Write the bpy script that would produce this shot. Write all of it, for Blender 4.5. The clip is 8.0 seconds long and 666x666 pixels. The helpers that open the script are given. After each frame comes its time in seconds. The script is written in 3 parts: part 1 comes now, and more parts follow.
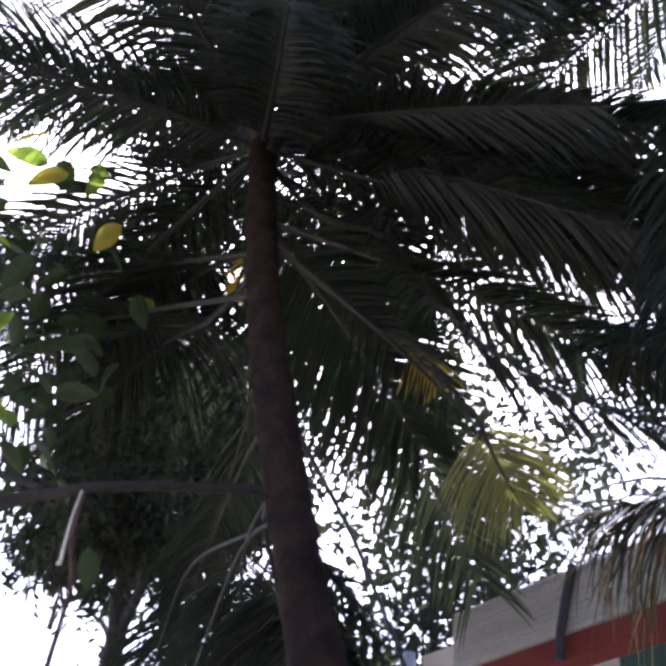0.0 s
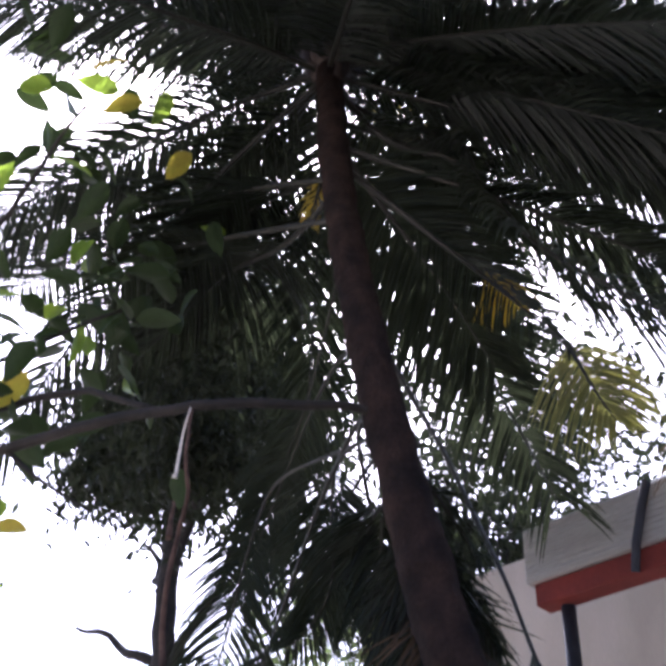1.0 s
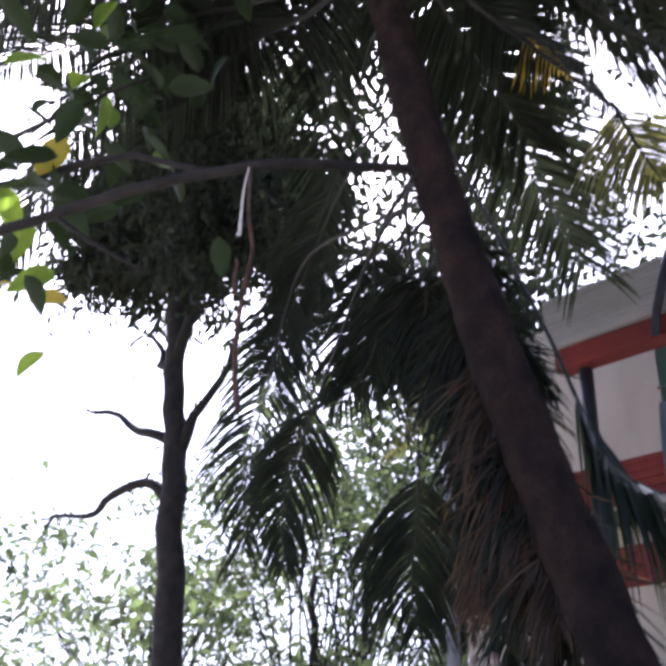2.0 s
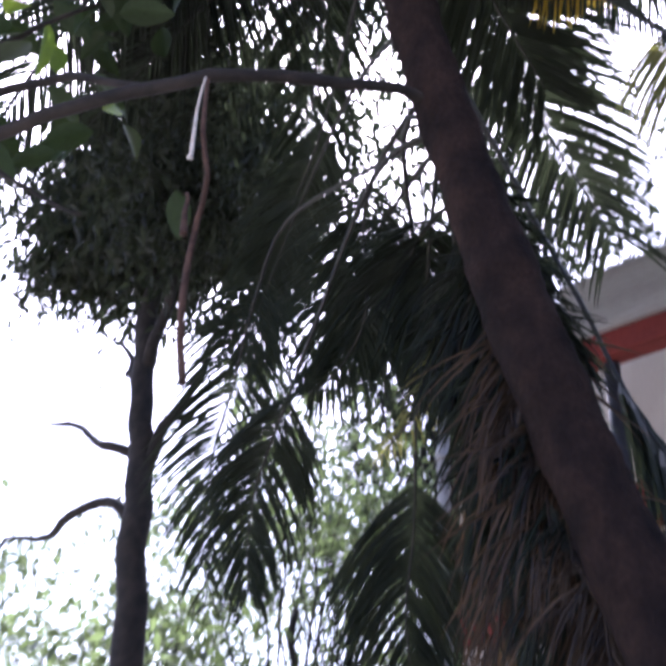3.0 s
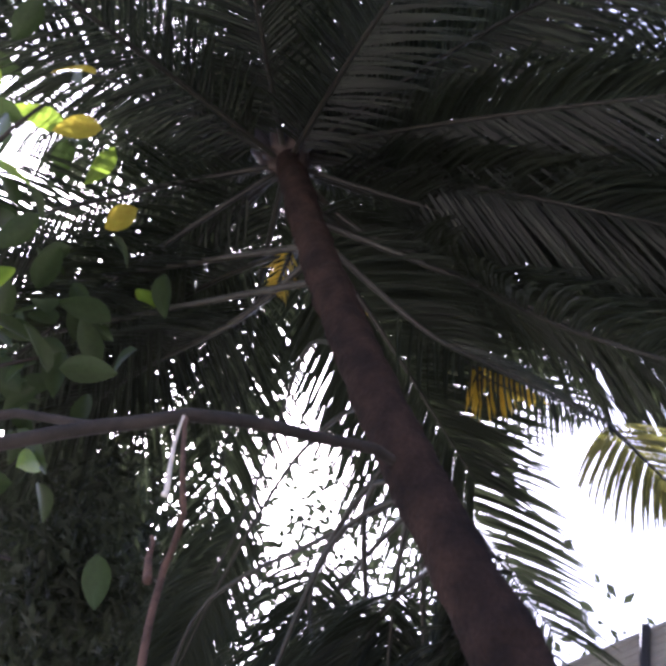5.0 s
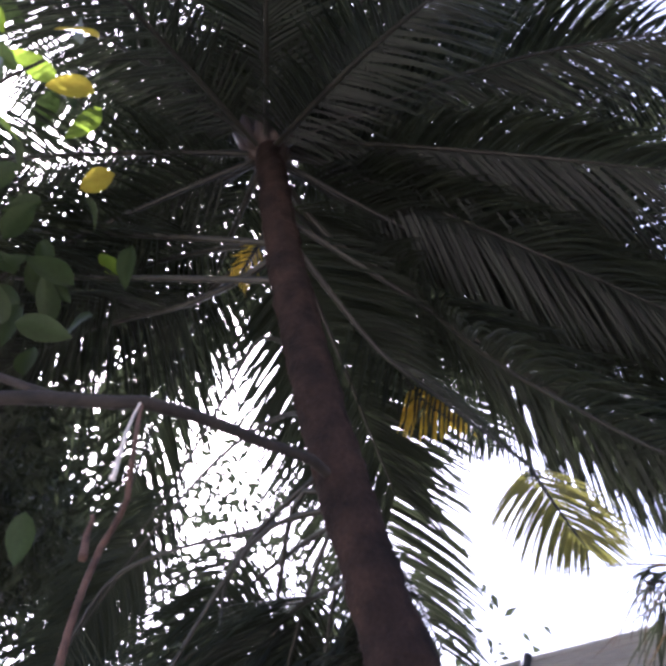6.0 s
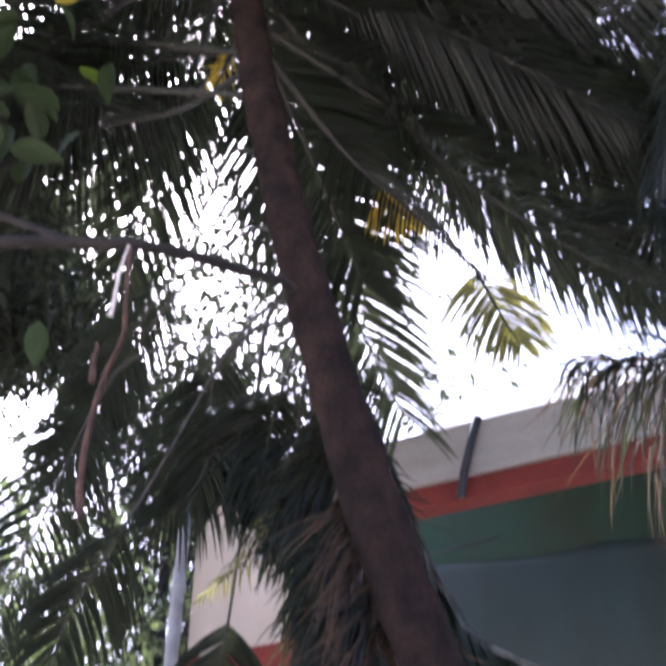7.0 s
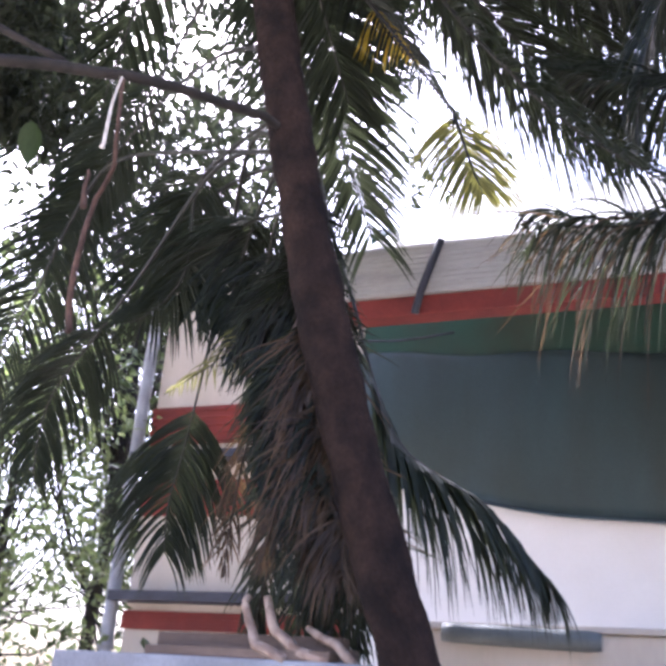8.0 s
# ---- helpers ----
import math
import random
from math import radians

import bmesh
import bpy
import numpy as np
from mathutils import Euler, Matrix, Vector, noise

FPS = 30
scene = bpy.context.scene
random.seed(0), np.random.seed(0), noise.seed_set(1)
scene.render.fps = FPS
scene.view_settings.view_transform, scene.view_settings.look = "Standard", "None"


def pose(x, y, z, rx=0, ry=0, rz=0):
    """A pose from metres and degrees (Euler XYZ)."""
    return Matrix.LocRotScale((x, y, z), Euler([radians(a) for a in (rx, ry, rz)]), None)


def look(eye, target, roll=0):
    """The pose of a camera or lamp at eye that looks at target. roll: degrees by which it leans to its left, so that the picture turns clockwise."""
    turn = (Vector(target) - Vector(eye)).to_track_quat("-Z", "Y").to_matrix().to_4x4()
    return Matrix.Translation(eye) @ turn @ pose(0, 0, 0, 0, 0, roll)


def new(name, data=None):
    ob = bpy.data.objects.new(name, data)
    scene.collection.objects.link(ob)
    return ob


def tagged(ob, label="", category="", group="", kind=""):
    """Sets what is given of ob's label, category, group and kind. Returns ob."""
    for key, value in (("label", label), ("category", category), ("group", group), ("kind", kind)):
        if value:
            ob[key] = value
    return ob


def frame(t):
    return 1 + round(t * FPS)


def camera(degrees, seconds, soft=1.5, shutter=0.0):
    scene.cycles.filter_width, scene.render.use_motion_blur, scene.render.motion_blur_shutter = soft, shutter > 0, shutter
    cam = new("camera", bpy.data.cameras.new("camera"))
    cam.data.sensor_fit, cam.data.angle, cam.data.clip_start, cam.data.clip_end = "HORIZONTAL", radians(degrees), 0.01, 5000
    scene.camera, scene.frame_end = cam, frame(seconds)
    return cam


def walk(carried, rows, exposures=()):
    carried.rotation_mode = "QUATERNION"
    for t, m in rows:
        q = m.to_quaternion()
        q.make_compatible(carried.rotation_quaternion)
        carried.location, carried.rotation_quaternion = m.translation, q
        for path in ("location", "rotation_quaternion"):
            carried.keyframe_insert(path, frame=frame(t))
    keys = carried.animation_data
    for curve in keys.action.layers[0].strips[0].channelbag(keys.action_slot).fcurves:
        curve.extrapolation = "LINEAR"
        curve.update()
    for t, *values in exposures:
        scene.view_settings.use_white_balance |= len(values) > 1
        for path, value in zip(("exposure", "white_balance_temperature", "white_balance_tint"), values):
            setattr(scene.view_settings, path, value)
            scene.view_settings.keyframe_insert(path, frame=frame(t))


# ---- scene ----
cam = camera(39.9, 8.0, soft=3.8, shutter=0.4)
PATH = [
    (0, (4.887, 1.804, 1.772), (3.793, 2.735, 3.164), 5.2),
    (0.5, (4.841, 1.655, 1.689), (3.68, 2.579, 3.03), 4.9),
    (1, (4.574, 1.491, 1.609), (3.407, 2.472, 2.903), 4.8),
    (1.5, (4.452, 1.303, 1.429), (3.278, 2.457, 2.565), 2.6),
    (1.7, (4.353, 1.172, 1.356), (3.142, 2.378, 2.395), 2.1),
    (2.8, (3.699, 1.74, 1.515), (2.354, 2.936, 2.388), 4.1),
    (3, (3.503, 1.968, 1.586), (2.27, 3.175, 2.599), 3.0),
    (3.5, (3.204, 2.283, 1.478), (2.054, 3.392, 2.681), 7.0),
    (4, (3.121, 2.296, 1.567), (2.008, 3.414, 2.798), 6.2),
    (4.5, (3.002, 2.11, 1.496), (2.175, 3.109, 3.018), 2.3),
    (5, (2.82, 1.916, 1.566), (2.253, 2.853, 3.239), -3.7),
    (6.3, (2.849, 1.471, 1.484), (2.39, 2.585, 3.081), 0.2),
    (6.5, (2.97, 1.308, 1.349), (2.459, 2.503, 2.869), -0.2),
    (7, (3.271, 1.065, 1.396), (2.64, 2.5, 2.637), -0.8),
    (7.5, (3.376, 1.094, 1.591), (2.655, 2.708, 2.527), 1.4),
    (8, (3.568, 0.543, 1.531), (2.88, 2.251, 2.313), 4.3),
]
walk(cam, [(t, look(eye, target, roll)) for t, eye, target, roll in PATH],
     exposures=[(0.0, 1.3, 5250, 24), (1.7, 1.25, 5250, 24), (3.0, 1.5, 5100, 26), (3.5, 1.65, 5100, 26), (5.0, 1.8, 5300, 27), (6.5, 1.95, 5300, 27), (8.0, 2.35, 5400, 26)])

# ---- light ----
world = bpy.data.worlds.new("sky_world")
scene.world = world
world.use_nodes = True
wn = world.node_tree.nodes
sky = wn.new("ShaderNodeTexSky")
sky.sky_type, sky.sun_disc = "NISHITA", False
sky.sun_elevation, sky.sun_rotation = radians(54), radians(-52)
sky.air_density, sky.dust_density, sky.ozone_density = 1.0, 6.0, 1.0
wn["Background"].inputs["Strength"].default_value = 0.15
world.node_tree.links.new(sky.outputs[0], wn["Background"].inputs["Color"])

SUN = Vector((-0.46, 0.36, 0.81))
sun = new("sun", bpy.data.lights.new("sun", "SUN"))
sun.data.energy, sun.data.angle, sun.data.color = 4.5, radians(0.6), (1.0, 0.95, 0.86)
sun.matrix_world = look(SUN * 30, (0, 0, 0))


# ---- materials ----
def material(name, colour, rough=0.7, second=None, scale=6.0, fine=60.0, bump=0.2, metal=0.0, island=0.0, stretch=(1, 1, 1), translucent=None, share=0.45, spec=0.4, grain=0.25):
    """Principled surface with stains at one scale, grain at a finer one and relief."""
    m = bpy.data.materials.new(name)
    m.use_nodes = True
    t = m.node_tree
    n, l = t.nodes, t.links
    p = n["Principled BSDF"]
    p.inputs["Roughness"].default_value, p.inputs["Metallic"].default_value = rough, metal
    p.inputs["Specular IOR Level"].default_value = spec
    co = n.new("ShaderNodeTexCoord")
    mp = n.new("ShaderNodeMapping")
    mp.inputs["Scale"].default_value = stretch
    l.new(co.outputs["Object"], mp.inputs["Vector"])
    big, small = n.new("ShaderNodeTexNoise"), n.new("ShaderNodeTexNoise")
    for tex, sc in ((big, scale), (small, fine)):
        tex.inputs["Scale"].default_value, tex.inputs["Detail"].default_value = sc, 5
        l.new(mp.outputs[0], tex.inputs["Vector"])
    ramp = n.new("ShaderNodeValToRGB")
    ramp.color_ramp.elements[0].position, ramp.color_ramp.elements[1].position = 0.35, 0.68
    dark = second or tuple(c * 0.6 for c in colour)
    ramp.color_ramp.elements[0].color, ramp.color_ramp.elements[1].color = (*dark, 1), (*colour, 1)
    l.new(big.outputs["Fac"], ramp.inputs["Fac"])
    hsv = n.new("ShaderNodeHueSaturation")
    l.new(ramp.outputs[0], hsv.inputs["Color"])
    val = n.new("ShaderNodeMapRange")
    val.inputs["To Min"].default_value, val.inputs["To Max"].default_value = 1 - grain, 1 + grain
    if island:
        geo = n.new("ShaderNodeNewGeometry")
        val.inputs["To Min"].default_value, val.inputs["To Max"].default_value = 1 - island, 1 + island
        l.new(geo.outputs["Random Per Island"], val.inputs["Value"])
    else:
        l.new(small.outputs["Fac"], val.inputs["Value"])
    l.new(val.outputs[0], hsv.inputs["Value"])
    l.new(hsv.outputs[0], p.inputs["Base Color"])
    if bump:
        b = n.new("ShaderNodeBump")
        b.inputs["Strength"].default_value, b.inputs["Distance"].default_value = bump, 0.01
        l.new(small.outputs["Fac"], b.inputs["Height"])
        l.new(b.outputs[0], p.inputs["Normal"])
    if translucent:
        tr = n.new("ShaderNodeBsdfTranslucent")
        mix = n.new("ShaderNodeMixShader")
        tint = n.new("ShaderNodeHueSaturation")
        tint.inputs["Color"].default_value = (*translucent, 1)
        l.new(val.outputs[0], tint.inputs["Value"])
        l.new(tint.outputs[0], tr.inputs["Color"])
        mix.inputs["Fac"].default_value = share
        l.new(p.outputs[0], mix.inputs[1])
        l.new(tr.outputs[0], mix.inputs[2])
        l.new(mix.outputs[0], n["Material Output"].inputs["Surface"])
    return m


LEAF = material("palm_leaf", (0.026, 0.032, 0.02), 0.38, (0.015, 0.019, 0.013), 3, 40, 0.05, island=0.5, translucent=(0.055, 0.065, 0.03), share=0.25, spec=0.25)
LEAF_PALE = material("pale_leaf", (0.11, 0.11, 0.045), 0.45, (0.05, 0.06, 0.025), 4, 40, 0.05, island=0.4, translucent=(0.34, 0.32, 0.07), share=0.4)
LEAF_YELLOW = material("yellowing_leaf", (0.5, 0.36, 0.04), 0.5, (0.3, 0.2, 0.03), 4, 40, 0.05, island=0.3, translucent=(0.75, 0.55, 0.05), share=0.5)
LEAF_DRY = material("dry_leaf", (0.085, 0.058, 0.034), 0.45, (0.024, 0.018, 0.012), 5, 50, 0.1, island=0.4, translucent=(0.2, 0.12, 0.05), share=0.25)
RACHIS = material("rachis", (0.03, 0.03, 0.02), 0.45, (0.018, 0.016, 0.011), 4, 60, 0.1)
RACHIS_DRY = material("dry_rachis", (0.06, 0.042, 0.03), 0.6, (0.03, 0.02, 0.014), 4, 60, 0.2)
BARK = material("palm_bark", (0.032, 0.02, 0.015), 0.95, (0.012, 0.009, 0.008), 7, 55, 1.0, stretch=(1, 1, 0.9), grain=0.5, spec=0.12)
BRANCH = material("branch_bark", (0.03, 0.024, 0.019), 0.9, (0.012, 0.01, 0.008), 8, 60, 0.5)
BROAD = material("broad_leaf", (0.035, 0.055, 0.02), 0.5, (0.022, 0.036, 0.013), 4, 40, 0.1, translucent=(0.06, 0.09, 0.02), share=0.22, spec=0.2)
BROAD_FRESH = material("fresh_broad_leaf", (0.1, 0.17, 0.03), 0.4, (0.07, 0.12, 0.02), 4, 40, 0.1, translucent=(0.4, 0.55, 0.05), share=0.5, spec=0.2)
BROAD_YELLOW = material("old_broad_leaf", (0.2, 0.24, 0.035), 0.45, (0.25, 0.18, 0.03), 9, 40, 0.1, translucent=(0.7, 0.55, 0.05), share=0.5, spec=0.2)
FAR_LEAF = material("far_leaf", (0.07, 0.09, 0.045), 0.4, (0.04, 0.055, 0.03), 2, 30, 0.0, island=0.6, translucent=(0.22, 0.28, 0.09), share=0.35)
# backlit tree leaves: their shade is put into a darker copy of the colour
LEAF_SHADE = material("shaded_tree_leaf", (0.024, 0.028, 0.018), 0.6, (0.016, 0.018, 0.012), 2, 30, 0.0, island=0.5, translucent=(0.05, 0.06, 0.028), share=0.3, spec=0.12)
VINE = material("dead_vine", (0.12, 0.068, 0.047), 0.9, (0.045, 0.026, 0.018), 12, 80, 0.7)
# near-white colour paints the highlight on the hanging climber
FIBRE = material("highlight_fibre", (0.75, 0.7, 0.62), 0.85, (0.5, 0.45, 0.38), 20, 90, 0.4)
STALK = material("dry_stalk", (0.42, 0.32, 0.24), 0.85, (0.2, 0.13, 0.09), 14, 80, 0.6)
NUT = material("young_nut", (0.75, 0.4, 0.03), 0.4, (0.55, 0.25, 0.02), 6, 50, 0.1)
WHITE = material("white_paint", (0.8, 0.79, 0.77), 0.8, (0.72, 0.7, 0.67), 0.7, 30, 0.05, grain=0.04)
CREAM = material("cream_paint", (0.52, 0.46, 0.38), 0.85, (0.4, 0.35, 0.28), 1.5, 40, 0.1, stretch=(1, 1, 0.3), grain=0.08)
SHEET = material("roof_edge_paint", (0.4, 0.39, 0.36), 0.8, (0.32, 0.31, 0.28), 2.0, 40, 0.2, stretch=(0.4, 1, 3))
RED = material("red_paint", (0.21, 0.032, 0.02), 0.75, (0.13, 0.022, 0.015), 2.0, 40, 0.15)
GREEN = material("green_paint", (0.022, 0.06, 0.038), 0.8, (0.03, 0.045, 0.028), 2.0, 40, 0.2)
TEAL = material("tarpaulin", (0.085, 0.132, 0.135), 0.5, (0.075, 0.1, 0.09), 1.4, 120, 0.15, stretch=(1, 1, 0.25))
HEM = material("tarpaulin_hem", (0.03, 0.055, 0.07), 0.5, (0.02, 0.035, 0.045), 2, 100, 0.1)
STEEL = material("dark_steel", (0.05, 0.05, 0.06), 0.5, (0.03, 0.03, 0.035), 6, 60, 0.1, metal=0.4)
SLATE = material("grey_concrete", (0.33, 0.34, 0.36), 0.9, (0.22, 0.22, 0.23), 3, 50, 0.4)
WOOD = material("weathered_wood", (0.2, 0.14, 0.1), 0.85, (0.1, 0.07, 0.05), 3, 60, 0.4, stretch=(0.3, 1, 1))
PIPE = material("grey_green_pipe", (0.12, 0.13, 0.12), 0.5, (0.07, 0.075, 0.07), 4, 60, 0.15)
SOIL = material("ground_soil", (0.4, 0.35, 0.28), 0.95, (0.3, 0.26, 0.2), 0.8, 20, 0.6)


# ---- mesh helpers ----
def part(name, bm, mat, parent=None, label="", smooth=False):
    me = bpy.data.meshes.new(name)
    bm.to_mesh(me)
    bm.free()
    me.materials.append(mat)
    if smooth:
        me.polygons.foreach_set("use_smooth", [True] * len(me.polygons))
    ob = new(name, me)
    ob.parent = parent
    if label:
        tagged(ob, label)
    return ob


def mesh_part(name, verts, faces, mat, parent=None, label="", smooth=False, kind=""):
    me = bpy.data.meshes.new(name)
    me.from_pydata([tuple(v) for v in verts], [], faces)
    me.materials.append(mat)
    if smooth:
        me.polygons.foreach_set("use_smooth", [True] * len(me.polygons))
    me.update()
    ob = new(name, me)
    ob.parent = parent
    return tagged(ob, label, kind=kind)


def thing(name, label, category, group="", kind=""):
    return tagged(new(name), label, category, group, kind)


def box(bm, x0, x1, y0, y1, z0, z1, bevel=0.008):
    """A bevelled block added to bm."""
    one = bmesh.new()
    bmesh.ops.create_cube(one, size=1)
    bmesh.ops.scale(one, vec=(x1 - x0, y1 - y0, z1 - z0), verts=one.verts)
    bmesh.ops.translate(one, vec=((x0 + x1) / 2, (y0 + y1) / 2, (z0 + z1) / 2), verts=one.verts)
    if bevel:
        bmesh.ops.bevel(one, geom=one.edges[:], offset=bevel, segments=2, affect="EDGES", profile=0.6)
    me = bpy.data.meshes.new("scratch")
    one.to_mesh(me)
    one.free()
    bm.from_mesh(me)
    bpy.data.meshes.remove(me)
    return bm


def tube(points, radii, sides=8, cap=True):
    """Vertices and faces of a tapered tube along points."""
    pts = [Vector(p) for p in points]
    verts, faces = [], []
    up = Vector((0.13, 0.31, 0.94)).normalized()
    for i, p in enumerate(pts):
        d = (pts[min(i + 1, len(pts) - 1)] - pts[max(i - 1, 0)]).normalized()
        a = d.cross(up)
        if a.length < 0.05:
            a = d.cross(Vector((1, 0, 0)))
        a.normalize()
        b = d.cross(a)
        for k in range(sides):
            w = 2 * math.pi * k / sides
            verts.append(p + (a * math.cos(w) + b * math.sin(w)) * radii[i])
    for i in range(len(pts) - 1):
        for k in range(sides):
            q = (k + 1) % sides
            faces.append((i * sides + k, i * sides + q, (i + 1) * sides + q, (i + 1) * sides + k))
    if cap:
        faces.append(tuple(range(sides))[::-1])
        faces.append(tuple((len(pts) - 1) * sides + k for k in range(sides)))
    return verts, faces


def rachis_curve(base, az, el, length, droop, n=24):
    """A stalk that leaves base towards az, el (degrees) and bends down by droop degrees to its tip."""
    p, out = Vector(base), [Vector(base)]
    for i in range(n):
        e = radians(el - droop * ((i + 0.5) / n) ** 1.3)
        p = p + Vector((math.cos(e) * math.cos(radians(az)), math.cos(e) * math.sin(radians(az)), math.sin(e))) * (length / n)
        out.append(p.copy())
    return out


def spine(points, n=26):
    """A smooth curve through a few points, in n even steps."""
    p = [Vector(q) for q in points]
    p = [p[0] * 2 - p[1]] + p + [p[-1] * 2 - p[-2]]
    fine = []
    for i in range(1, len(p) - 2):
        for k in range(12):
            u = k / 12
            fine.append(0.5 * (2 * p[i] + (p[i + 1] - p[i - 1]) * u + (2 * p[i - 1] - 5 * p[i] + 4 * p[i + 1] - p[i + 2]) * u * u + (3 * p[i] - p[i - 1] - 3 * p[i + 1] + p[i + 2]) * u ** 3))
    fine.append(p[-2])
    run = [0.0]
    for a, b in zip(fine, fine[1:]):
        run.append(run[-1] + (b - a).length)
    out, j = [], 0
    for i in range(n + 1):
        goal = run[-1] * i / n
        while j < len(fine) - 2 and run[j + 1] < goal:
            j += 1
        out.append(fine[j].lerp(fine[j + 1], (goal - run[j]) / max(1e-6, run[j + 1] - run[j])))
    return out


def frond(palm, base, az, el, length, droop, blade=0.62, start=0.22, sag=55, spread=58, thick=0.022, leaf=None, stalk=None, pairs=56, seed=0, width=0.034, label="", root=None, mess=1.0, pieces=False, along=None, tail=0.16, flat=None, tip=0.0):
    """A feather leaf: a tapering stalk and two rows of narrow, folded, sagging leaflets."""
    rng = random.Random(seed * 977 + 13)
    pts = spine(along) if along else rachis_curve(base, az, el, length, droop)
    n = len(pts) - 1
    radii = [thick * (1 - 0.85 * i / n) + 0.002 for i in range(n + 1)]
    line = list(pts)
    if root is not None:
        first = (pts[1] - pts[0]).normalized()
        knee = pts[0] - first * (pts[0] - Vector(root)).length * 0.5
        back = [Vector(root).lerp(knee, k / 8).lerp(knee.lerp(pts[0], k / 8), k / 8) for k in range(8)]
        line, radii = back + line, [thick * 1.25 - thick * 0.02 * k for k in range(8)] + radii
    v, f = tube(line, radii, 6)
    ob = mesh_part("frond", v, f, stalk or RACHIS, palm, label, smooth=True)
    verts, faces = [], []
    for k in range(pairs):
        s = start + (1 - start) * (k + 0.5) / pairs
        u = s * n
        i = min(int(u), n - 1)
        root = pts[i].lerp(pts[i + 1], u - i)
        d = (pts[i + 1] - pts[i]).normalized()
        side = d.cross(Vector((0, 0, 1)))
        side = side.normalized() if side.length > 0.05 else Vector((math.sin(radians(az)), -math.cos(radians(az)), 0))
        if flat:
            side = Vector((flat[0], flat[1], 0))
            side = (side - d * side.dot(d)).normalized()
        upn = side.cross(d)
        shape = math.sin(math.pi * min(1, tail + (1.02 - tail) * (s - start) / (1 - start))) ** 0.55
        shape = max(shape, tip)
        for hand in (-1, 1):
            if rng.random() < 0.05:
                continue
            ln = blade * shape * rng.uniform(1 - 0.18 * mess, 1.1)
            a = radians(spread * (1.1 - 0.55 * s) + rng.uniform(-9, 9) * mess)
            way = (side * hand * math.sin(a) + d * math.cos(a) + upn * rng.uniform(0.0, 0.25)).normalized()
            drop = radians(sag * rng.uniform(1 - 0.4 * mess, 1 + 0.35 * mess))
            p = root.copy()
            seg = 5
            w0 = width * rng.uniform(0.8, 1.15) * (0.55 + 0.45 * shape)
            b0 = len(verts)
            for q in range(seg + 1):
                w = w0 * (0.45, 1.0, 0.95, 0.75, 0.45, 0.06)[q]
                cross = way.cross(upn)
                cross = cross.normalized() if cross.length > 0.02 else d
                ridge = cross.cross(way).normalized() * (w * 0.28)
                verts += [p - cross * w * 0.5 - ridge, p + ridge * 0.4, p + cross * w * 0.5 - ridge]
                if q < seg:
                    way = (way + Vector((0, 0, -1)) * (drop / seg * 1.15)).normalized()
                    p = p + way * (ln / seg)
            for q in range(seg):
                o = b0 + q * 3
                faces += [(o, o + 1, o + 4, o + 3), (o + 1, o + 2, o + 5, o + 4)]
    if pieces:
        for b in range(0, len(verts), 18):
            strip = [verts[b] + (q - verts[b]) for q in verts[b:b + 18]]
            mesh_part("leaflet", strip, [(o * 3, o * 3 + 1, o * 3 + 4, o * 3 + 3) for o in range(5)] + [(o * 3 + 1, o * 3 + 2, o * 3 + 5, o * 3 + 4) for o in range(5)], leaf or LEAF, ob)
    else:
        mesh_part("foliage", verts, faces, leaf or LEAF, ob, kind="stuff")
    return ob


def hung(palm, points, seed, **look_of):
    """A feather leaf whose stalk runs through the given points."""
    return frond(palm, points[0], 0, 0, 1, 0, seed=seed, along=points, **look_of)


# ---- ground ----
bm = bmesh.new()
bmesh.ops.create_grid(bm, x_segments=60, y_segments=60, size=600)
for v in bm.verts:
    v.co.z = 0.05 * noise.noise(v.co * 0.05) - 0.02
part("ground", bm, SOIL)
tagged(bpy.data.objects["ground"], "bare brown soil ground under the trees", "ground", kind="structure")


# ---- house ----
house = thing("house", "white house with red banded wall end and pale roof edge", "house")


def slab(name, mat, x0, x1, y0, y1, z0, z1, label="", bevel=0.008, parent=None):
    return part(name, box(bmesh.new(), x0, x1, y0, y1, z0, z1, bevel), mat, parent or house, label)


slab("wall", WHITE, 0.06, 14.0, 10.34, 16.0, 0, 7.4, "white painted wall")
slab("fascia", SHEET, 0.95, 9.3, 6.5, 6.62, 4.53, 4.95, "pale grey roof edge with faint ridges", 0.02)
for k in range(9):
    slab("ridge", SHEET, 0.96, 9.29, 6.49, 6.51, 4.56 + 0.043 * k, 4.574 + 0.043 * k, "", 0.004)
slab("beam", RED, 1.0, 9.25, 6.535, 6.7, 4.37, 4.526, "red painted band under the roof edge")
bm = box(bmesh.new(), 0.98, 9.27, -0.03, 5.2, -0.04, 0.04, 0.01)
bmesh.ops.rotate(bm, cent=(0, 0, 0), matrix=Matrix.Rotation(radians(37), 3, "X"), verts=bm.verts)
bmesh.ops.translate(bm, vec=(0, 6.66, 4.84), verts=bm.verts)
part("roof", bm, SHEET, house, "pale sheet roof rising behind its edge")
for x in (1.2, 9.05):
    v, f = tube([(x, 6.62, 0.62 * k) for k in range(8)], [0.05] * 8, 12)
    mesh_part("post", v, f, STEEL, house, "dark steel roof post", smooth=True)
slab("panel", GREEN, 0.08, 13.9, 10.25, 10.336, 4.7, 7.3, "dark green painted strip")

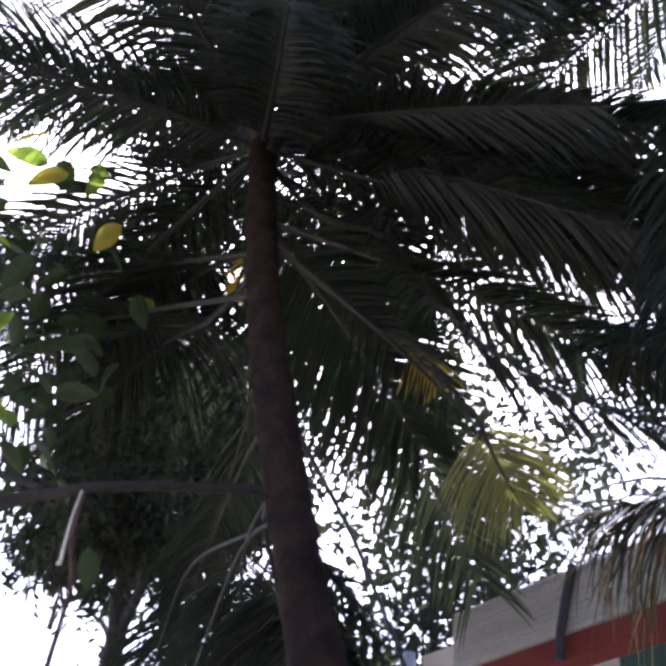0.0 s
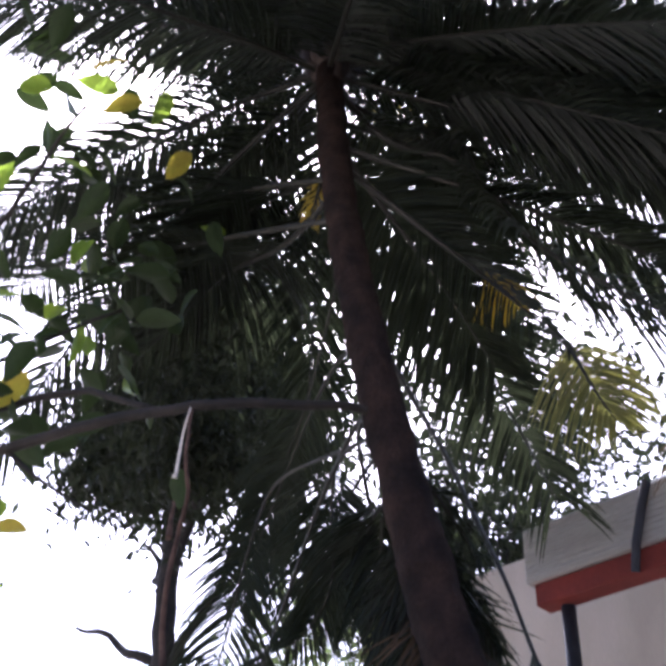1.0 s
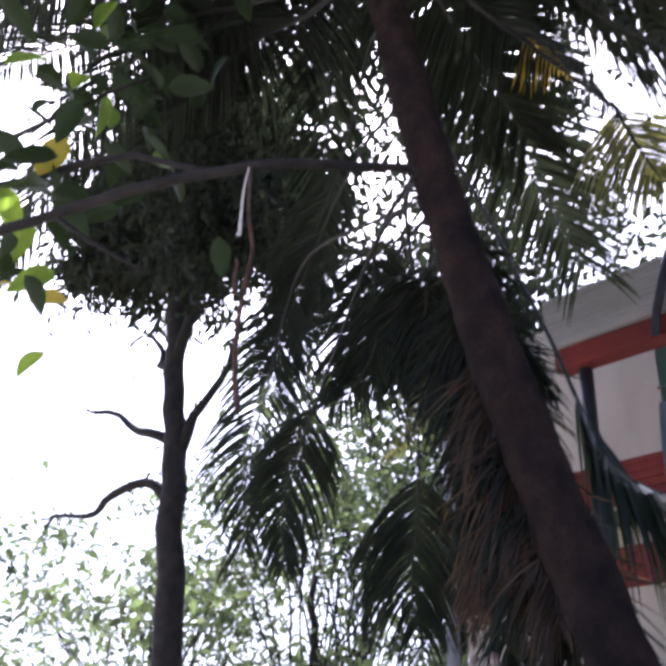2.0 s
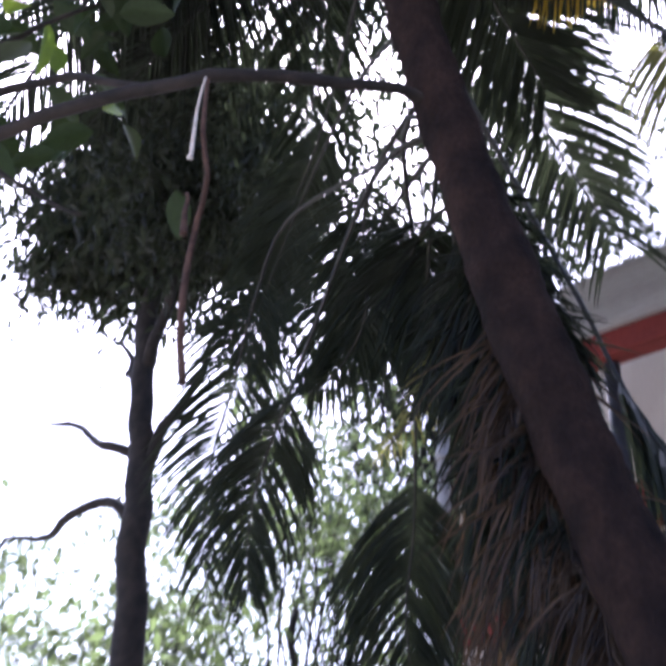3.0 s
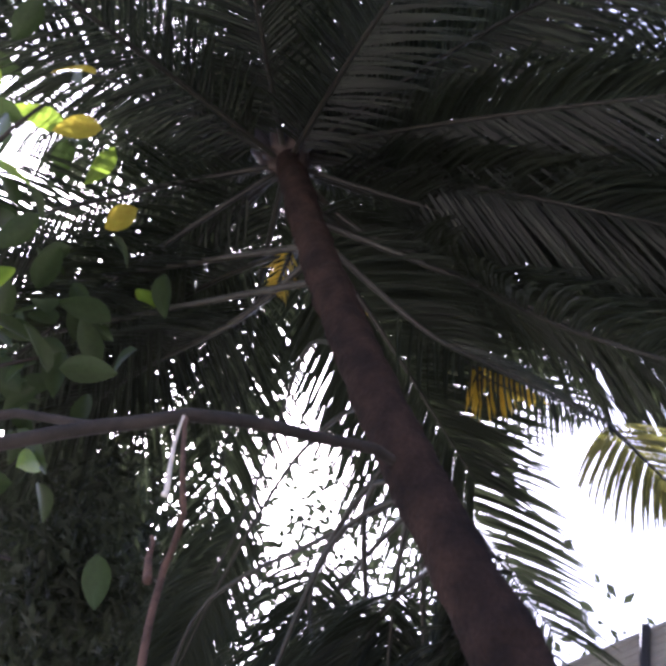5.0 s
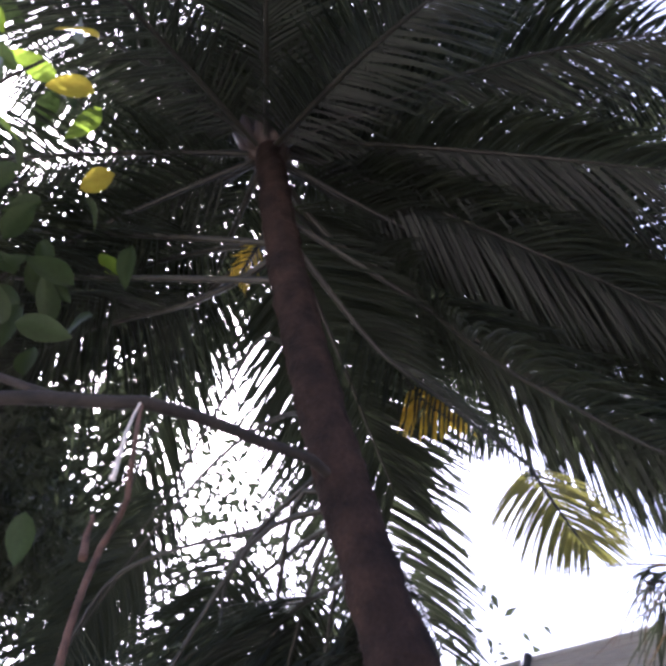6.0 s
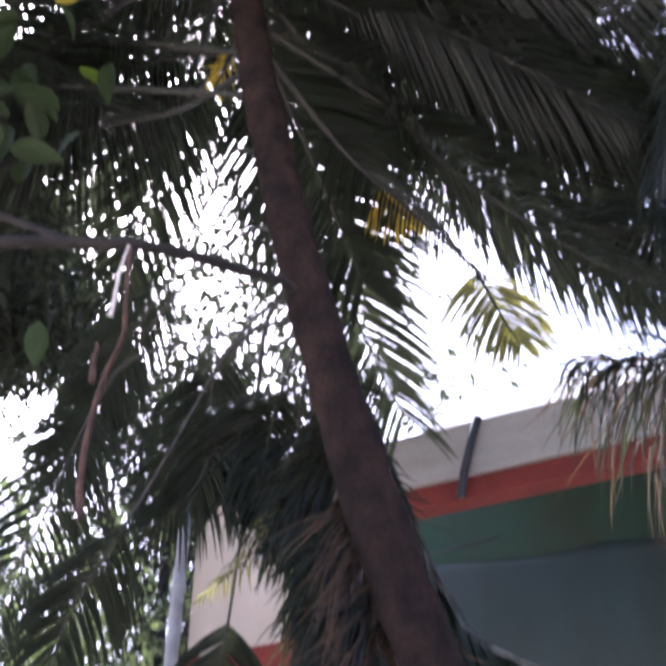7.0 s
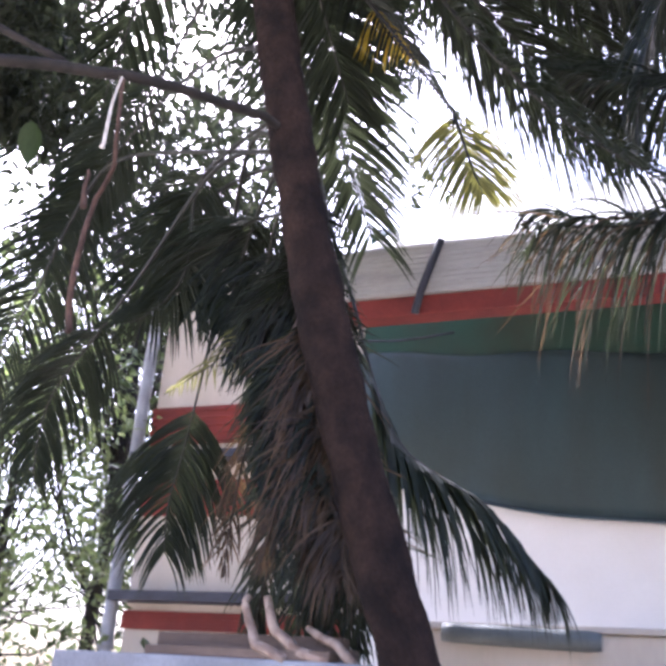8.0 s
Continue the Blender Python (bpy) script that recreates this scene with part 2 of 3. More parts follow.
# banded end of the wall
banded = house
BX0, BX1, BY = -2.74, 0.05, 10.3
slab("wall", CREAM, BX0, BX1, BY, 16.0, 0, 7.10, "cream plastered wall", 0.01, banded)
BANDS = [(4.62, 5.12), (3.72, 4.16), (2.39, 2.60)]
for z0, z1 in BANDS:
    slab("band", RED, BX0 - 0.01, BX1, BY - 0.03, BY - 0.003, z0, z1, "red painted plaster band", 0.006, banded)
    for k in range(5):
        z = z0 + (z1 - z0) * (k + 0.5) / 5
        slab("rib", RED, BX0 - 0.02, BX1, BY - 0.055, BY - 0.033, z - 0.018, z + 0.018, "", 0.005, banded)
for z0, z1 in [(4.36, 4.47), (2.68, 2.80)]:
    slab("ledge", STEEL, BX0 - 0.1, BX1, BY - 0.3, BY - 0.06, z0, z1, "dark thin ledge", 0.008, banded)
v, f = tube([(BX0 - 0.16, BY - 0.08, 0.55 * k) for k in range(14)], [0.08] * 14, 14)
mesh_part("downpipe", v, f, SLATE, banded, "grey rain pipe at the corner", smooth=True)
for z in (2.2, 4.1, 6.0):
    v, f = tube([(BX0 - 0.16, BY - 0.08, z - 0.04), (BX0 - 0.16, BY - 0.08, z + 0.04)], [0.1, 0.1], 14)
    mesh_part("pipe_collar", v, f, SLATE, banded, smooth=True)
# dark steel stay across the roof edge
v, f = tube([(2.0, 6.47, 4.94), (1.93, 6.465, 4.74), (1.86, 6.465, 4.53), (1.81, 6.49, 4.36)], [0.03] * 4, 10)
mesh_part("stay", v, f, STEEL, house, "dark slanting steel stay")

# sheet of tarpaulin hung under the eaves
bm = bmesh.new()
nx, nz = 40, 16
grid = []
for j in range(nz + 1):
    row = []
    for i in range(nx + 1):
        x = 0.06 + 9.5 * i / nx
        low = 3.549 - 0.14 * (x - 3.567) + 0.04 * math.sin(x * 2.1)
        top = 5.423 - 0.06 * (x - 3.567) + 0.03 * math.sin(x * 3.3)
        k = j / nz
        y = 10.2 - 0.10 * math.sin(math.pi * k) + 0.03 * math.sin(5 * x + 2 * k) * k
        row.append(bm.verts.new((x, y, top + (low - top) * k)))
    grid.append(row)
for j in range(nz):
    for i in range(nx):
        bm.faces.new((grid[j][i], grid[j][i + 1], grid[j + 1][i + 1], grid[j + 1][i]))
bmesh.ops.solidify(bm, geom=bm.faces[:], thickness=0.004)
tarp = part("tarpaulin", bm, TEAL, None, smooth=True)
tagged(tarp, "blue-grey tarpaulin sheet hung below the eaves of the house", "tarpaulin")

hem = [(0.07 + 9.48 * i / 60, 10.18, 3.544 - 0.14 * (0.07 + 9.48 * i / 60 - 3.567) + 0.04 * math.sin((0.07 + 9.48 * i / 60) * 2.1)) for i in range(61)]
v, f = tube(hem, [0.02] * 61, 8)
mesh_part("hem", v, f, HEM, tarp, "dark rolled lower hem", smooth=True)
v, f = tube([(0.1 + 0.16 * i, 10.12, 5.78 - 0.03 * math.sin(i * 0.55)) for i in range(8)], [0.014] * 8, 6)
mesh_part("rope", v, f, STEEL, tarp, "dark tie rope", smooth=True)

# ---- low walls before the house ----
garden = thing("garden_wall", "cream plastered wall before the house", "wall")
slab("wall_body", CREAM, 1.9, 9.0, 6.2, 6.38, 0, 2.1, "", 0.012, garden)
slab("coping", CREAM, 1.86, 9.0, 6.16, 6.42, 2.103, 2.14, "", 0.008, garden)
v, f = tube([(2.17 + 0.07 * i, 6.105, 2.075 - 0.002 * i) for i in range(14)], [0.052, 0.058] + [0.058] * 10 + [0.058, 0.05], 16)
tagged(mesh_part("pipe_roll", v, f, PIPE, None, smooth=True), "grey-green pipe held along the top of the wall", "pipe")

near = thing("planter_wall", "low grey concrete wall with a flat coping", "wall")
slab("wall_body", CREAM, 0.5, 2.13, 4.74, 5.08, 0, 1.66, "cream rendered body", 0.012, near)
slab("coping", SLATE, 0.5, 2.2, 4.68, 5.14, 1.663, 1.785, "grey concrete coping", 0.01, near)
rng = random.Random(3)
for i, (x, y, ln, h) in enumerate([(1.5, 4.76, 0.5, 0.045), (1.6, 4.88, 0.46, 0.07), (1.45, 5.0, 0.52, 0.13)]):
    bm = box(bmesh.new(), -ln, ln, -0.05, 0.05, 0, h, 0.006)
    board = part("board", bm, WOOD)
    board.matrix_world = pose(x, y, 1.787, 0, 0, rng.uniform(-4, 4))
    tagged(board, "weathered brown board lying on the coping", "board", "boards on the coping")


def root(pts, r, label):
    fine = []
    for i in range(len(pts) - 1):
        for k in range(5):
            p = Vector(pts[i]).lerp(Vector(pts[i + 1]), k / 5)
            fine.append(p + Vector((noise.noise(p * 9), noise.noise(p * 9 + Vector((4, 0, 0))), 0.5 * noise.noise(p * 9 + Vector((0, 7, 0))))) * 0.02)
    fine.append(Vector(pts[-1]))
    n = len(fine) - 1
    v, f = tube(fine, [r * (1 - 0.4 * i / n) for i in range(n + 1)], 8)
    return tagged(mesh_part("dead_stalk", v, f, STALK, None, smooth=True), label, "stalk", "stalks on the coping")


root([(1.98, 4.72, 1.785), (1.8, 4.73, 1.83), (1.7, 4.74, 1.92), (1.62, 4.78, 2.08)], 0.034, "pale dead stalk lying over the coping")
root([(1.78, 4.7, 1.785), (1.6, 4.72, 1.85), (1.54, 4.75, 1.96), (1.52, 4.78, 2.08)], 0.03, "pale dead stalk lying over the coping")
root([(2.1, 4.74, 1.78), (2.02, 4.74, 1.86), (1.88, 4.8, 1.92), (1.8, 4.9, 1.95)], 0.026, "pale dead stalk lying over the coping")


# ---- palms ----
def trunk_at(z):
    u = (z - 4) / 4
    return Vector((1.807 - 0.790 * u + 0.406 * u * u - 0.160 * u ** 3, 4.360 - 0.609 * u - 0.004 * u * u + 0.252 * u ** 3, z))


def palm_trunk(palm, centre, z0, z1, r0, r1, rings=110, sides=20, seed=1, knot=0.0):
    """A trunk with leaf-scar rings of uneven height and depth."""
    pts, radii = [], []
    rng = random.Random(seed)
    z = z0
    k = 0
    while z < z1:
        step = (z1 - z0) / rings * rng.uniform(0.6, 1.5)
        depth = rng.uniform(0.2, 1.5)
        for part_of, bulge in ((0.0, 0.008), (0.22, -0.002), (0.8, -0.004)):
            h = min(z1, z + step * part_of)
            c = (h - z0) / (z1 - z0)
            pts.append(centre(h))
            radii.append((r1 + (r0 - r1) * (1 - c) ** 1.4) * (1 + bulge * depth) * (1 + knot * math.exp(-((h - 3.55) / 0.08) ** 2)))
        z += step
    v, f = tube(pts, radii, sides)
    v = [p + Vector((noise.noise(p * 5), noise.noise(p * 5 + Vector((9, 0, 0))), 0.5 * noise.noise(p * 3 + Vector((0, 5, 0))))) * 0.016 + Vector((noise.noise(p * 23), noise.noise(p * 23 + Vector((3, 0, 0))), 0)) * 0.009 for p in v]
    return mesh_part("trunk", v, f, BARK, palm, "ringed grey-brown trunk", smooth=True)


palm = thing("coconut_palm", "tall coconut palm with a leaning ringed grey trunk", "palm tree")
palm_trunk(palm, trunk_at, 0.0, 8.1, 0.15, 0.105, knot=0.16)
CROWN = trunk_at(8.05)
LONG = dict(blade=0.82, pairs=98, width=0.03, sag=50, mess=0.5)
# broad fronds that hang clear of the crown against the sky
CLEAR = dict(blade=0.95, pairs=104, width=0.029, mess=0.35, tip=0.5, pieces=True)
hung(palm, [trunk_at(7.6), (1.57, 4.4, 7.0), (1.86, 4.8, 6.9), (2.38, 4.85, 5.76), (2.82, 4.95, 5.12), (3.14, 5.05, 4.76), (3.61, 5.15, 4.38), (4.08, 5.3, 4.06)], 401, start=0.2, sag=58, spread=74, thick=0.024, **dict(CLEAR, blade=0.78))
hung(palm, [trunk_at(6.6), (1.73, 4.75, 6.11), (2.05, 4.9, 5.61), (2.46, 5.0, 4.93)], 402, start=0.3, blade=0.5, pairs=40, width=0.02, sag=60, spread=62, mess=0.5, thick=0.024, tail=0.5, tip=0.3, flat=(0.92, 0.4))
hung(palm, [(2.45, 5.0, 4.95), (2.54, 5.05, 4.63), (2.61, 5.1, 4.42)], 407, start=0.02, blade=0.5, pairs=44, width=0.02, sag=40, spread=64, mess=0.5, thick=0.012, leaf=LEAF_PALE, tail=0.35, tip=0.4, flat=(0.92, 0.4), pieces=True)
hung(palm, [(1.82, 5.05, 6.09), (1.93, 5.1, 5.83), (2.08, 5.12, 5.59)], 403, start=0.2, blade=0.36, pairs=26, width=0.022, sag=75, mess=1.2, thick=0.01, leaf=LEAF_YELLOW, tail=0.3, flat=(0.92, 0.4))
hung(palm, [trunk_at(6.9), (1.41, 5.0, 6.14), (1.36, 5.5, 5.93), (1.39, 5.8, 5.52), (1.5, 5.9, 5.14), (1.63, 5.95, 4.73)], 404, start=0.14, sag=30, spread=72, tail=0.24, flat=(0.92, 0.4), **CLEAR)
hung(palm, [trunk_at(6.8), (1.48, 4.9, 6.18), (1.51, 5.2, 5.91), (1.56, 5.5, 5.57)], 405, start=0.1, sag=34, spread=70, flat=(0.92, 0.4), **CLEAR)
hung(palm, [trunk_at(7.1), (1.54, 4.8, 7.27), (1.74, 5.1, 6.77), (1.85, 5.3, 6.55)], 408, start=0.1, sag=60, spread=70, flat=(0.92, 0.4), **dict(CLEAR, blade=0.7))
hung(palm, [trunk_at(7.4), (0.91, 4.9, 8.6), (0.59, 5.6, 9.44), (0.43, 6.2, 9.72)], 409, start=0.5, blade=0.42, pairs=26, width=0.016, sag=70, mess=1.0, leaf=LEAF_YELLOW)
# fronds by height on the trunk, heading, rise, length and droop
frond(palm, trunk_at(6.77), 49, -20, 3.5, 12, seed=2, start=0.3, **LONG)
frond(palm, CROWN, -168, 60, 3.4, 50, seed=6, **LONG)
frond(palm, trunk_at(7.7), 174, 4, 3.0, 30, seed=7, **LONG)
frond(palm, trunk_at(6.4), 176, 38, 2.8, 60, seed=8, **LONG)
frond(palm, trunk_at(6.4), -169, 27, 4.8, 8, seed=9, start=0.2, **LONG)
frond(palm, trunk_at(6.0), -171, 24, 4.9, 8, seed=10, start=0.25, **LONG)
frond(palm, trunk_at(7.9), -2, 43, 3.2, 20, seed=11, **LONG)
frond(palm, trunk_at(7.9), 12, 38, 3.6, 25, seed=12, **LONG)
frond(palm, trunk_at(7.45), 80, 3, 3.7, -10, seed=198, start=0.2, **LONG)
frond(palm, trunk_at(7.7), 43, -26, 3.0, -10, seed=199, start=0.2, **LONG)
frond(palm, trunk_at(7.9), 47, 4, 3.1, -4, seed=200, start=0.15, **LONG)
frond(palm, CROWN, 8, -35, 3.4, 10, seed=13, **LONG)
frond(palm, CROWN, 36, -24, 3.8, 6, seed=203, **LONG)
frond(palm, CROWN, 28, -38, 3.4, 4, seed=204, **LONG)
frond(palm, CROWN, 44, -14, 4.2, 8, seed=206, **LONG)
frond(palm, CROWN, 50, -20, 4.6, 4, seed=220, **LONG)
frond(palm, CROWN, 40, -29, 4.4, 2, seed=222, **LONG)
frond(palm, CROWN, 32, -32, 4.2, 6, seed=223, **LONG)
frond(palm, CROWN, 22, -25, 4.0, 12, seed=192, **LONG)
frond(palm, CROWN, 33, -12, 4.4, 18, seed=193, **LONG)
frond(palm, CROWN, 104, 15, 1.9, 20, seed=14, leaf=LEAF_YELLOW, blade=0.3, pairs=30, width=0.016, start=0.5)
frond(palm, trunk_at(6.75), 165, -52, 0.6, 20, seed=15, leaf=LEAF_YELLOW, blade=0.22, pairs=14, width=0.013, mess=2.0, start=0.4)
rng = random.Random(5)
SKIPPED = (27, 32)
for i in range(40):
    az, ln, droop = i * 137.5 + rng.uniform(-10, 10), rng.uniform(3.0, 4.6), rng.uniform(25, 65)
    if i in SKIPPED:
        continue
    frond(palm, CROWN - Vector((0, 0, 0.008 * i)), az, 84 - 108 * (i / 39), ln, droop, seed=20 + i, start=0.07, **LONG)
# low fronds that reach out over the climbing branch
hung(palm, [trunk_at(6.6), (0.9, 4.3, 6.75), (-0.44, 4.83, 7.10), (-1.94, 5.13, 6.70)], 441, start=0.2, **LONG)
hung(palm, [trunk_at(6.3), (0.8, 4.15, 6.3), (-0.34, 4.33, 6.80), (-1.64, 4.23, 6.30)], 442, start=0.2, **LONG)
# brown fibre sheaths round the bases of the fronds
for i in range(9):
    a = i * 0.7
    d = Vector((math.cos(a), math.sin(a), 0))
    v, f = tube([trunk_at(7.55 + 0.03 * i) + d * 0.07, CROWN + d * 0.13 + Vector((0, 0, -0.2)), CROWN + d * 0.26 + Vector((0, 0, 0.15))], [0.05, 0.06, 0.025], 8)
    mesh_part("sheath", v, f, RACHIS_DRY, palm, smooth=True)

low = thing("hanging_palm", "low palm with arching stalks and drooping dark fronds", "palm tree")
SHORT = dict(blade=0.46, pairs=54, width=0.017, sag=60, mess=1.4, spread=72)
ARCH = dict(blade=0.55, pairs=66, width=0.02, mess=0.6, thick=0.014, tip=0.45, flat=(0.86, 0.5), pieces=True)
hung(low, [trunk_at(4.4), (1.46, 4.35, 4.49), (1.09, 4.9, 4.07), (0.91, 5.1, 3.47), (0.73, 5.3, 3.03), (0.64, 5.35, 2.68), (0.63, 5.4, 2.4)], 411, start=0.7, sag=66, spread=88, tail=0.4, **dict(ARCH, blade=0.68, pairs=76))
hung(low, [trunk_at(4.6), (1.29, 4.4, 4.48), (0.99, 4.6, 4.39), (0.93, 4.7, 3.9), (0.69, 4.75, 3.68), (0.51, 4.75, 3.63)], 412, start=0.34, sag=55, spread=74, tail=0.25, **ARCH)
hung(low, [trunk_at(4.35), (1.25, 4.4, 4.4), (0.74, 4.55, 3.84), (0.47, 4.66, 3.6), (0.04, 4.86, 3.28), (-0.09, 4.95, 3.03), (-0.11, 5.0, 2.78)], 413, start=0.6, sag=60, spread=74, tail=0.3, **ARCH)
hung(low, [trunk_at(4.34), (1.18, 4.5, 4.57), (0.29, 4.7, 4.78), (-0.06, 4.8, 4.42), (-0.3, 4.9, 3.99), (-0.63, 5.05, 3.6), (-0.79, 5.2, 3.08)], 414, start=0.52, sag=52, spread=80, tail=0.3, **dict(ARCH, blade=0.66, pairs=80))
hung(low, [trunk_at(5.3), (1.15, 4.4, 6.02), (0.8, 4.6, 5.81), (0.39, 4.8, 5.38), (-0.07, 5.0, 5.1), (-0.28, 5.1, 4.54)], 415, start=0.6, sag=60, spread=74, **ARCH)
hung(low, [trunk_at(4.9), (1.31, 4.4, 5.22), (0.84, 4.6, 5.3), (0.24, 4.85, 5.07), (-0.22, 5.0, 4.63), (-0.41, 5.05, 4.24)], 416, start=0.6, sag=60, spread=74, **ARCH)
hung(low, [trunk_at(4.3), (1.24, 4.6, 4.41), (0.81, 4.8, 4.35), (0.59, 4.9, 4.18), (0.46, 4.95, 3.85)], 417, start=0.45, sag=55, spread=78, **ARCH)
hung(low, [trunk_at(5.2), (1.69, 4.75, 4.53), (1.77, 4.95, 4.11), (1.88, 5.05, 3.73), (2.0, 5.1, 3.3), (2.19, 5.1, 2.9), (2.59, 5.15, 2.62), (2.95, 5.25, 2.21)], 418, start=0.58, blade=0.85, pairs=110, width=0.03, sag=120, spread=52, mess=1.2, thick=0.016, tail=0.3, tip=0.4, pieces=True)
hung(low, [trunk_at(4), (1.36, 4.6, 4.12), (1.13, 4.75, 4.04), (0.91, 4.9, 3.75)], 419, start=0.3, sag=60, spread=70, **ARCH)
hung(low, [trunk_at(3.7), (1.21, 4.8, 3.41), (0.96, 4.9, 3.32), (0.72, 5.0, 3.26)], 420, start=0.1, leaf=LEAF_PALE, blade=0.2, pairs=30, width=0.012, sag=60, mess=1.0, thick=0.008, flat=(0.86, 0.5))
frond(low, trunk_at(3.75), 122, -55, 1.1, 8, seed=66, start=0.3, thick=0.014, **SHORT)
frond(low, trunk_at(3.6), 125, -45, 0.9, 45, seed=69, start=0.3, **SHORT)
frond(low, trunk_at(3.5), 118, -40, 0.9, 45, seed=70, leaf=LEAF_DRY, stalk=RACHIS_DRY, start=0.35, blade=0.36, pairs=40, width=0.014, sag=90, mess=2.2)

frond(low, (1.6, 4.67, 3.24), 127, -9, 1.5, 86, seed=76, start=0.2, thick=0.014, root=trunk_at(3.6), leaf=LEAF_DRY, stalk=RACHIS_DRY, blade=0.36, pairs=50, width=0.014, sag=100, mess=2.2)
frond(low, trunk_at(3.1) + Vector((-0.1, 0, 0)), 150, -66, 1.0, 10, seed=77, start=0.1, thick=0.01, leaf=LEAF_DRY, stalk=RACHIS_DRY, blade=0.36, pairs=44, width=0.013, sag=80, mess=2.4)
for i in range(14):
    frond(low, trunk_at(rng.uniform(3.45, 4.2)), 84 + 70 * i / 13, rng.uniform(-50, -5), rng.uniform(0.45, 0.8), rng.uniform(30, 70), seed=90 + i, start=0.1, blade=0.34, pairs=40, width=0.018, sag=85, mess=2.2)
for i in range(15):
    dry = i % 3 != 0
    frond(low, trunk_at(2.5 + 0.07 * i), 100 + 58 * (i * 0.618 % 1), rng.uniform(-60, -25), rng.uniform(0.4, 0.75), rng.uniform(40, 75), seed=320 + i, start=0.15, thick=0.01, leaf=LEAF_DRY if dry else LEAF, stalk=RACHIS_DRY, blade=0.5, pairs=34, width=0.013, sag=105, spread=70, mess=2.4)
for i in range(16):
    frond(low, trunk_at(2.7 + 0.09 * i), 102 + 36 * (i * 0.618 % 1), rng.uniform(-45, -5), rng.uniform(1.0, 1.8), rng.uniform(35, 70), seed=350 + i, start=0.15, blade=0.42, pairs=44, width=0.02, sag=90, mess=2.0)
for i in range(3):
    frond(low, trunk_at(4.2 + 0.1 * i), 116 + 10 * i, rng.uniform(-30, -15), rng.uniform(1.2, 1.5), rng.uniform(50, 75), seed=370 + i, start=0.45, thick=0.013, blade=0.5, pairs=50, width=0.018, sag=85, spread=80, mess=1.4)

side = thing("coconut_palm", "second coconut palm with a broad dark crown", "palm tree")
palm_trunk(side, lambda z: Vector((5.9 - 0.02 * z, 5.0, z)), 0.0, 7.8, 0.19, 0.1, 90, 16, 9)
for i in (0, 1, 2, 3, 5, 6, 7, 8, 9, 10, 11, 13, 14, 15):
    frond(side, (5.75, 5.0, 7.8), 90 + i * 137.5 % 220, 60 - 85 * (i / 15), rng.uniform(3.6, 4.8), rng.uniform(30, 70), seed=180 + i, **LONG)


frond(side, (4.15, 4.32, 7.59), 143, 42, 2.6, 11, seed=211, start=0.05, **LONG)
# frond whose long leaflets hang before the roof edge, dry at the tips
hung(side, [(5.09, 5.2, 4.51), (4.15, 5.6, 4.61), (3.6, 5.6, 4.46), (3.2, 5.5, 4.41), (2.93, 5.45, 4.46), (2.75, 5.4, 4.46)], 431, start=0.45, blade=1.1, pairs=70, width=0.026, sag=120, spread=62, mess=1.5, tail=0.35, pieces=True)
hung(side, [(4.12, 5.5, 4.38), (3.44, 5.4, 4.28), (3.04, 5.35, 4.3), (2.79, 5.3, 4.34)], 432, start=0.3, blade=1.1, pairs=22, width=0.016, sag=150, spread=50, mess=2.0, tail=0.35, leaf=LEAF_DRY)
hung(side, [(4.41, 5.2, 5.21), (3.85, 5.4, 5.18), (3.37, 5.5, 5.39), (2.95, 5.5, 5.58)], 433, start=0.2, sag=60, spread=64, mess=0.5, blade=0.8, pairs=80, width=0.026)


# ---- broad-leaved trees ----
def limb(pts, r0, r1, mat, parent, name="limb", wobble=0.05, sides=9):
    fine = []
    for i in range(len(pts) - 1):
        for k in range(6):
            p = Vector(pts[i]).lerp(Vector(pts[i + 1]), k / 6)
            fine.append(p + Vector((noise.noise(p * 2), noise.noise(p * 2 + Vector((4, 0, 0))), noise.noise(p * 2 + Vector((0, 7, 0))))) * wobble)
    fine.append(Vector(pts[-1]))
    n = len(fine) - 1
    v, f = tube(fine, [r0 + (r1 - r0) * i / n for i in range(n + 1)], sides)
    return mesh_part(name, v, f, mat, parent, smooth=True)


def leaf_mesh(name, length, width, fold, curl, mat):
    """A pointed oval blade with a folded midrib and a short stalk."""
    verts, faces = [], []
    rows = 8
    for i in range(rows + 1):
        k = i / rows
        w = width * 0.5 * math.sin(math.pi * k ** 0.8) ** 0.8 + 0.002
        y = length * k
        z = -curl * length * k * k
        verts += [(-w, y, z + fold * w), (-w * 0.5, y, z + fold * w * 0.35), (0, y, z), (w * 0.5, y, z + fold * w * 0.35), (w, y, z + fold * w)]
    for i in range(rows):
        for j in range(4):
            o = i * 5 + j
            faces.append((o, o + 1, o + 6, o + 5))
    me = bpy.data.meshes.new(name)
    me.from_pydata(verts, [], faces)
    me.materials.append(mat)
    me.polygons.foreach_set("use_smooth", [True] * len(me.polygons))
    return me


almond = thing("almond_tree", "broad-leaved tree with large green and yellowing leaves", "tree")
rng = random.Random(11)
limb([(-2.4, 2.0, 0), (-2.3, 2.1, 2.2), (-2.0, 2.3, 4.2), (-1.7, 2.4, 6.2), (-1.5, 2.4, 7.6)], 0.13, 0.05, BRANCH, almond, "trunk")
limb([(-2.0, 2.3, 4.1), (-0.6, 2.75, 4.3), (0.6, 3.1, 4.27), (1.27, 3.42, 4.25), (1.66, 4.1, 4.42), (1.75, 4.35, 4.46)], 0.035, 0.022, BRANCH, almond)
limb([(-1.9, 2.3, 4.6), (-0.6, 2.8, 4.75), (0.5, 3.2, 4.6), (0.95, 3.35, 4.36)], 0.03, 0.016, BRANCH, almond)
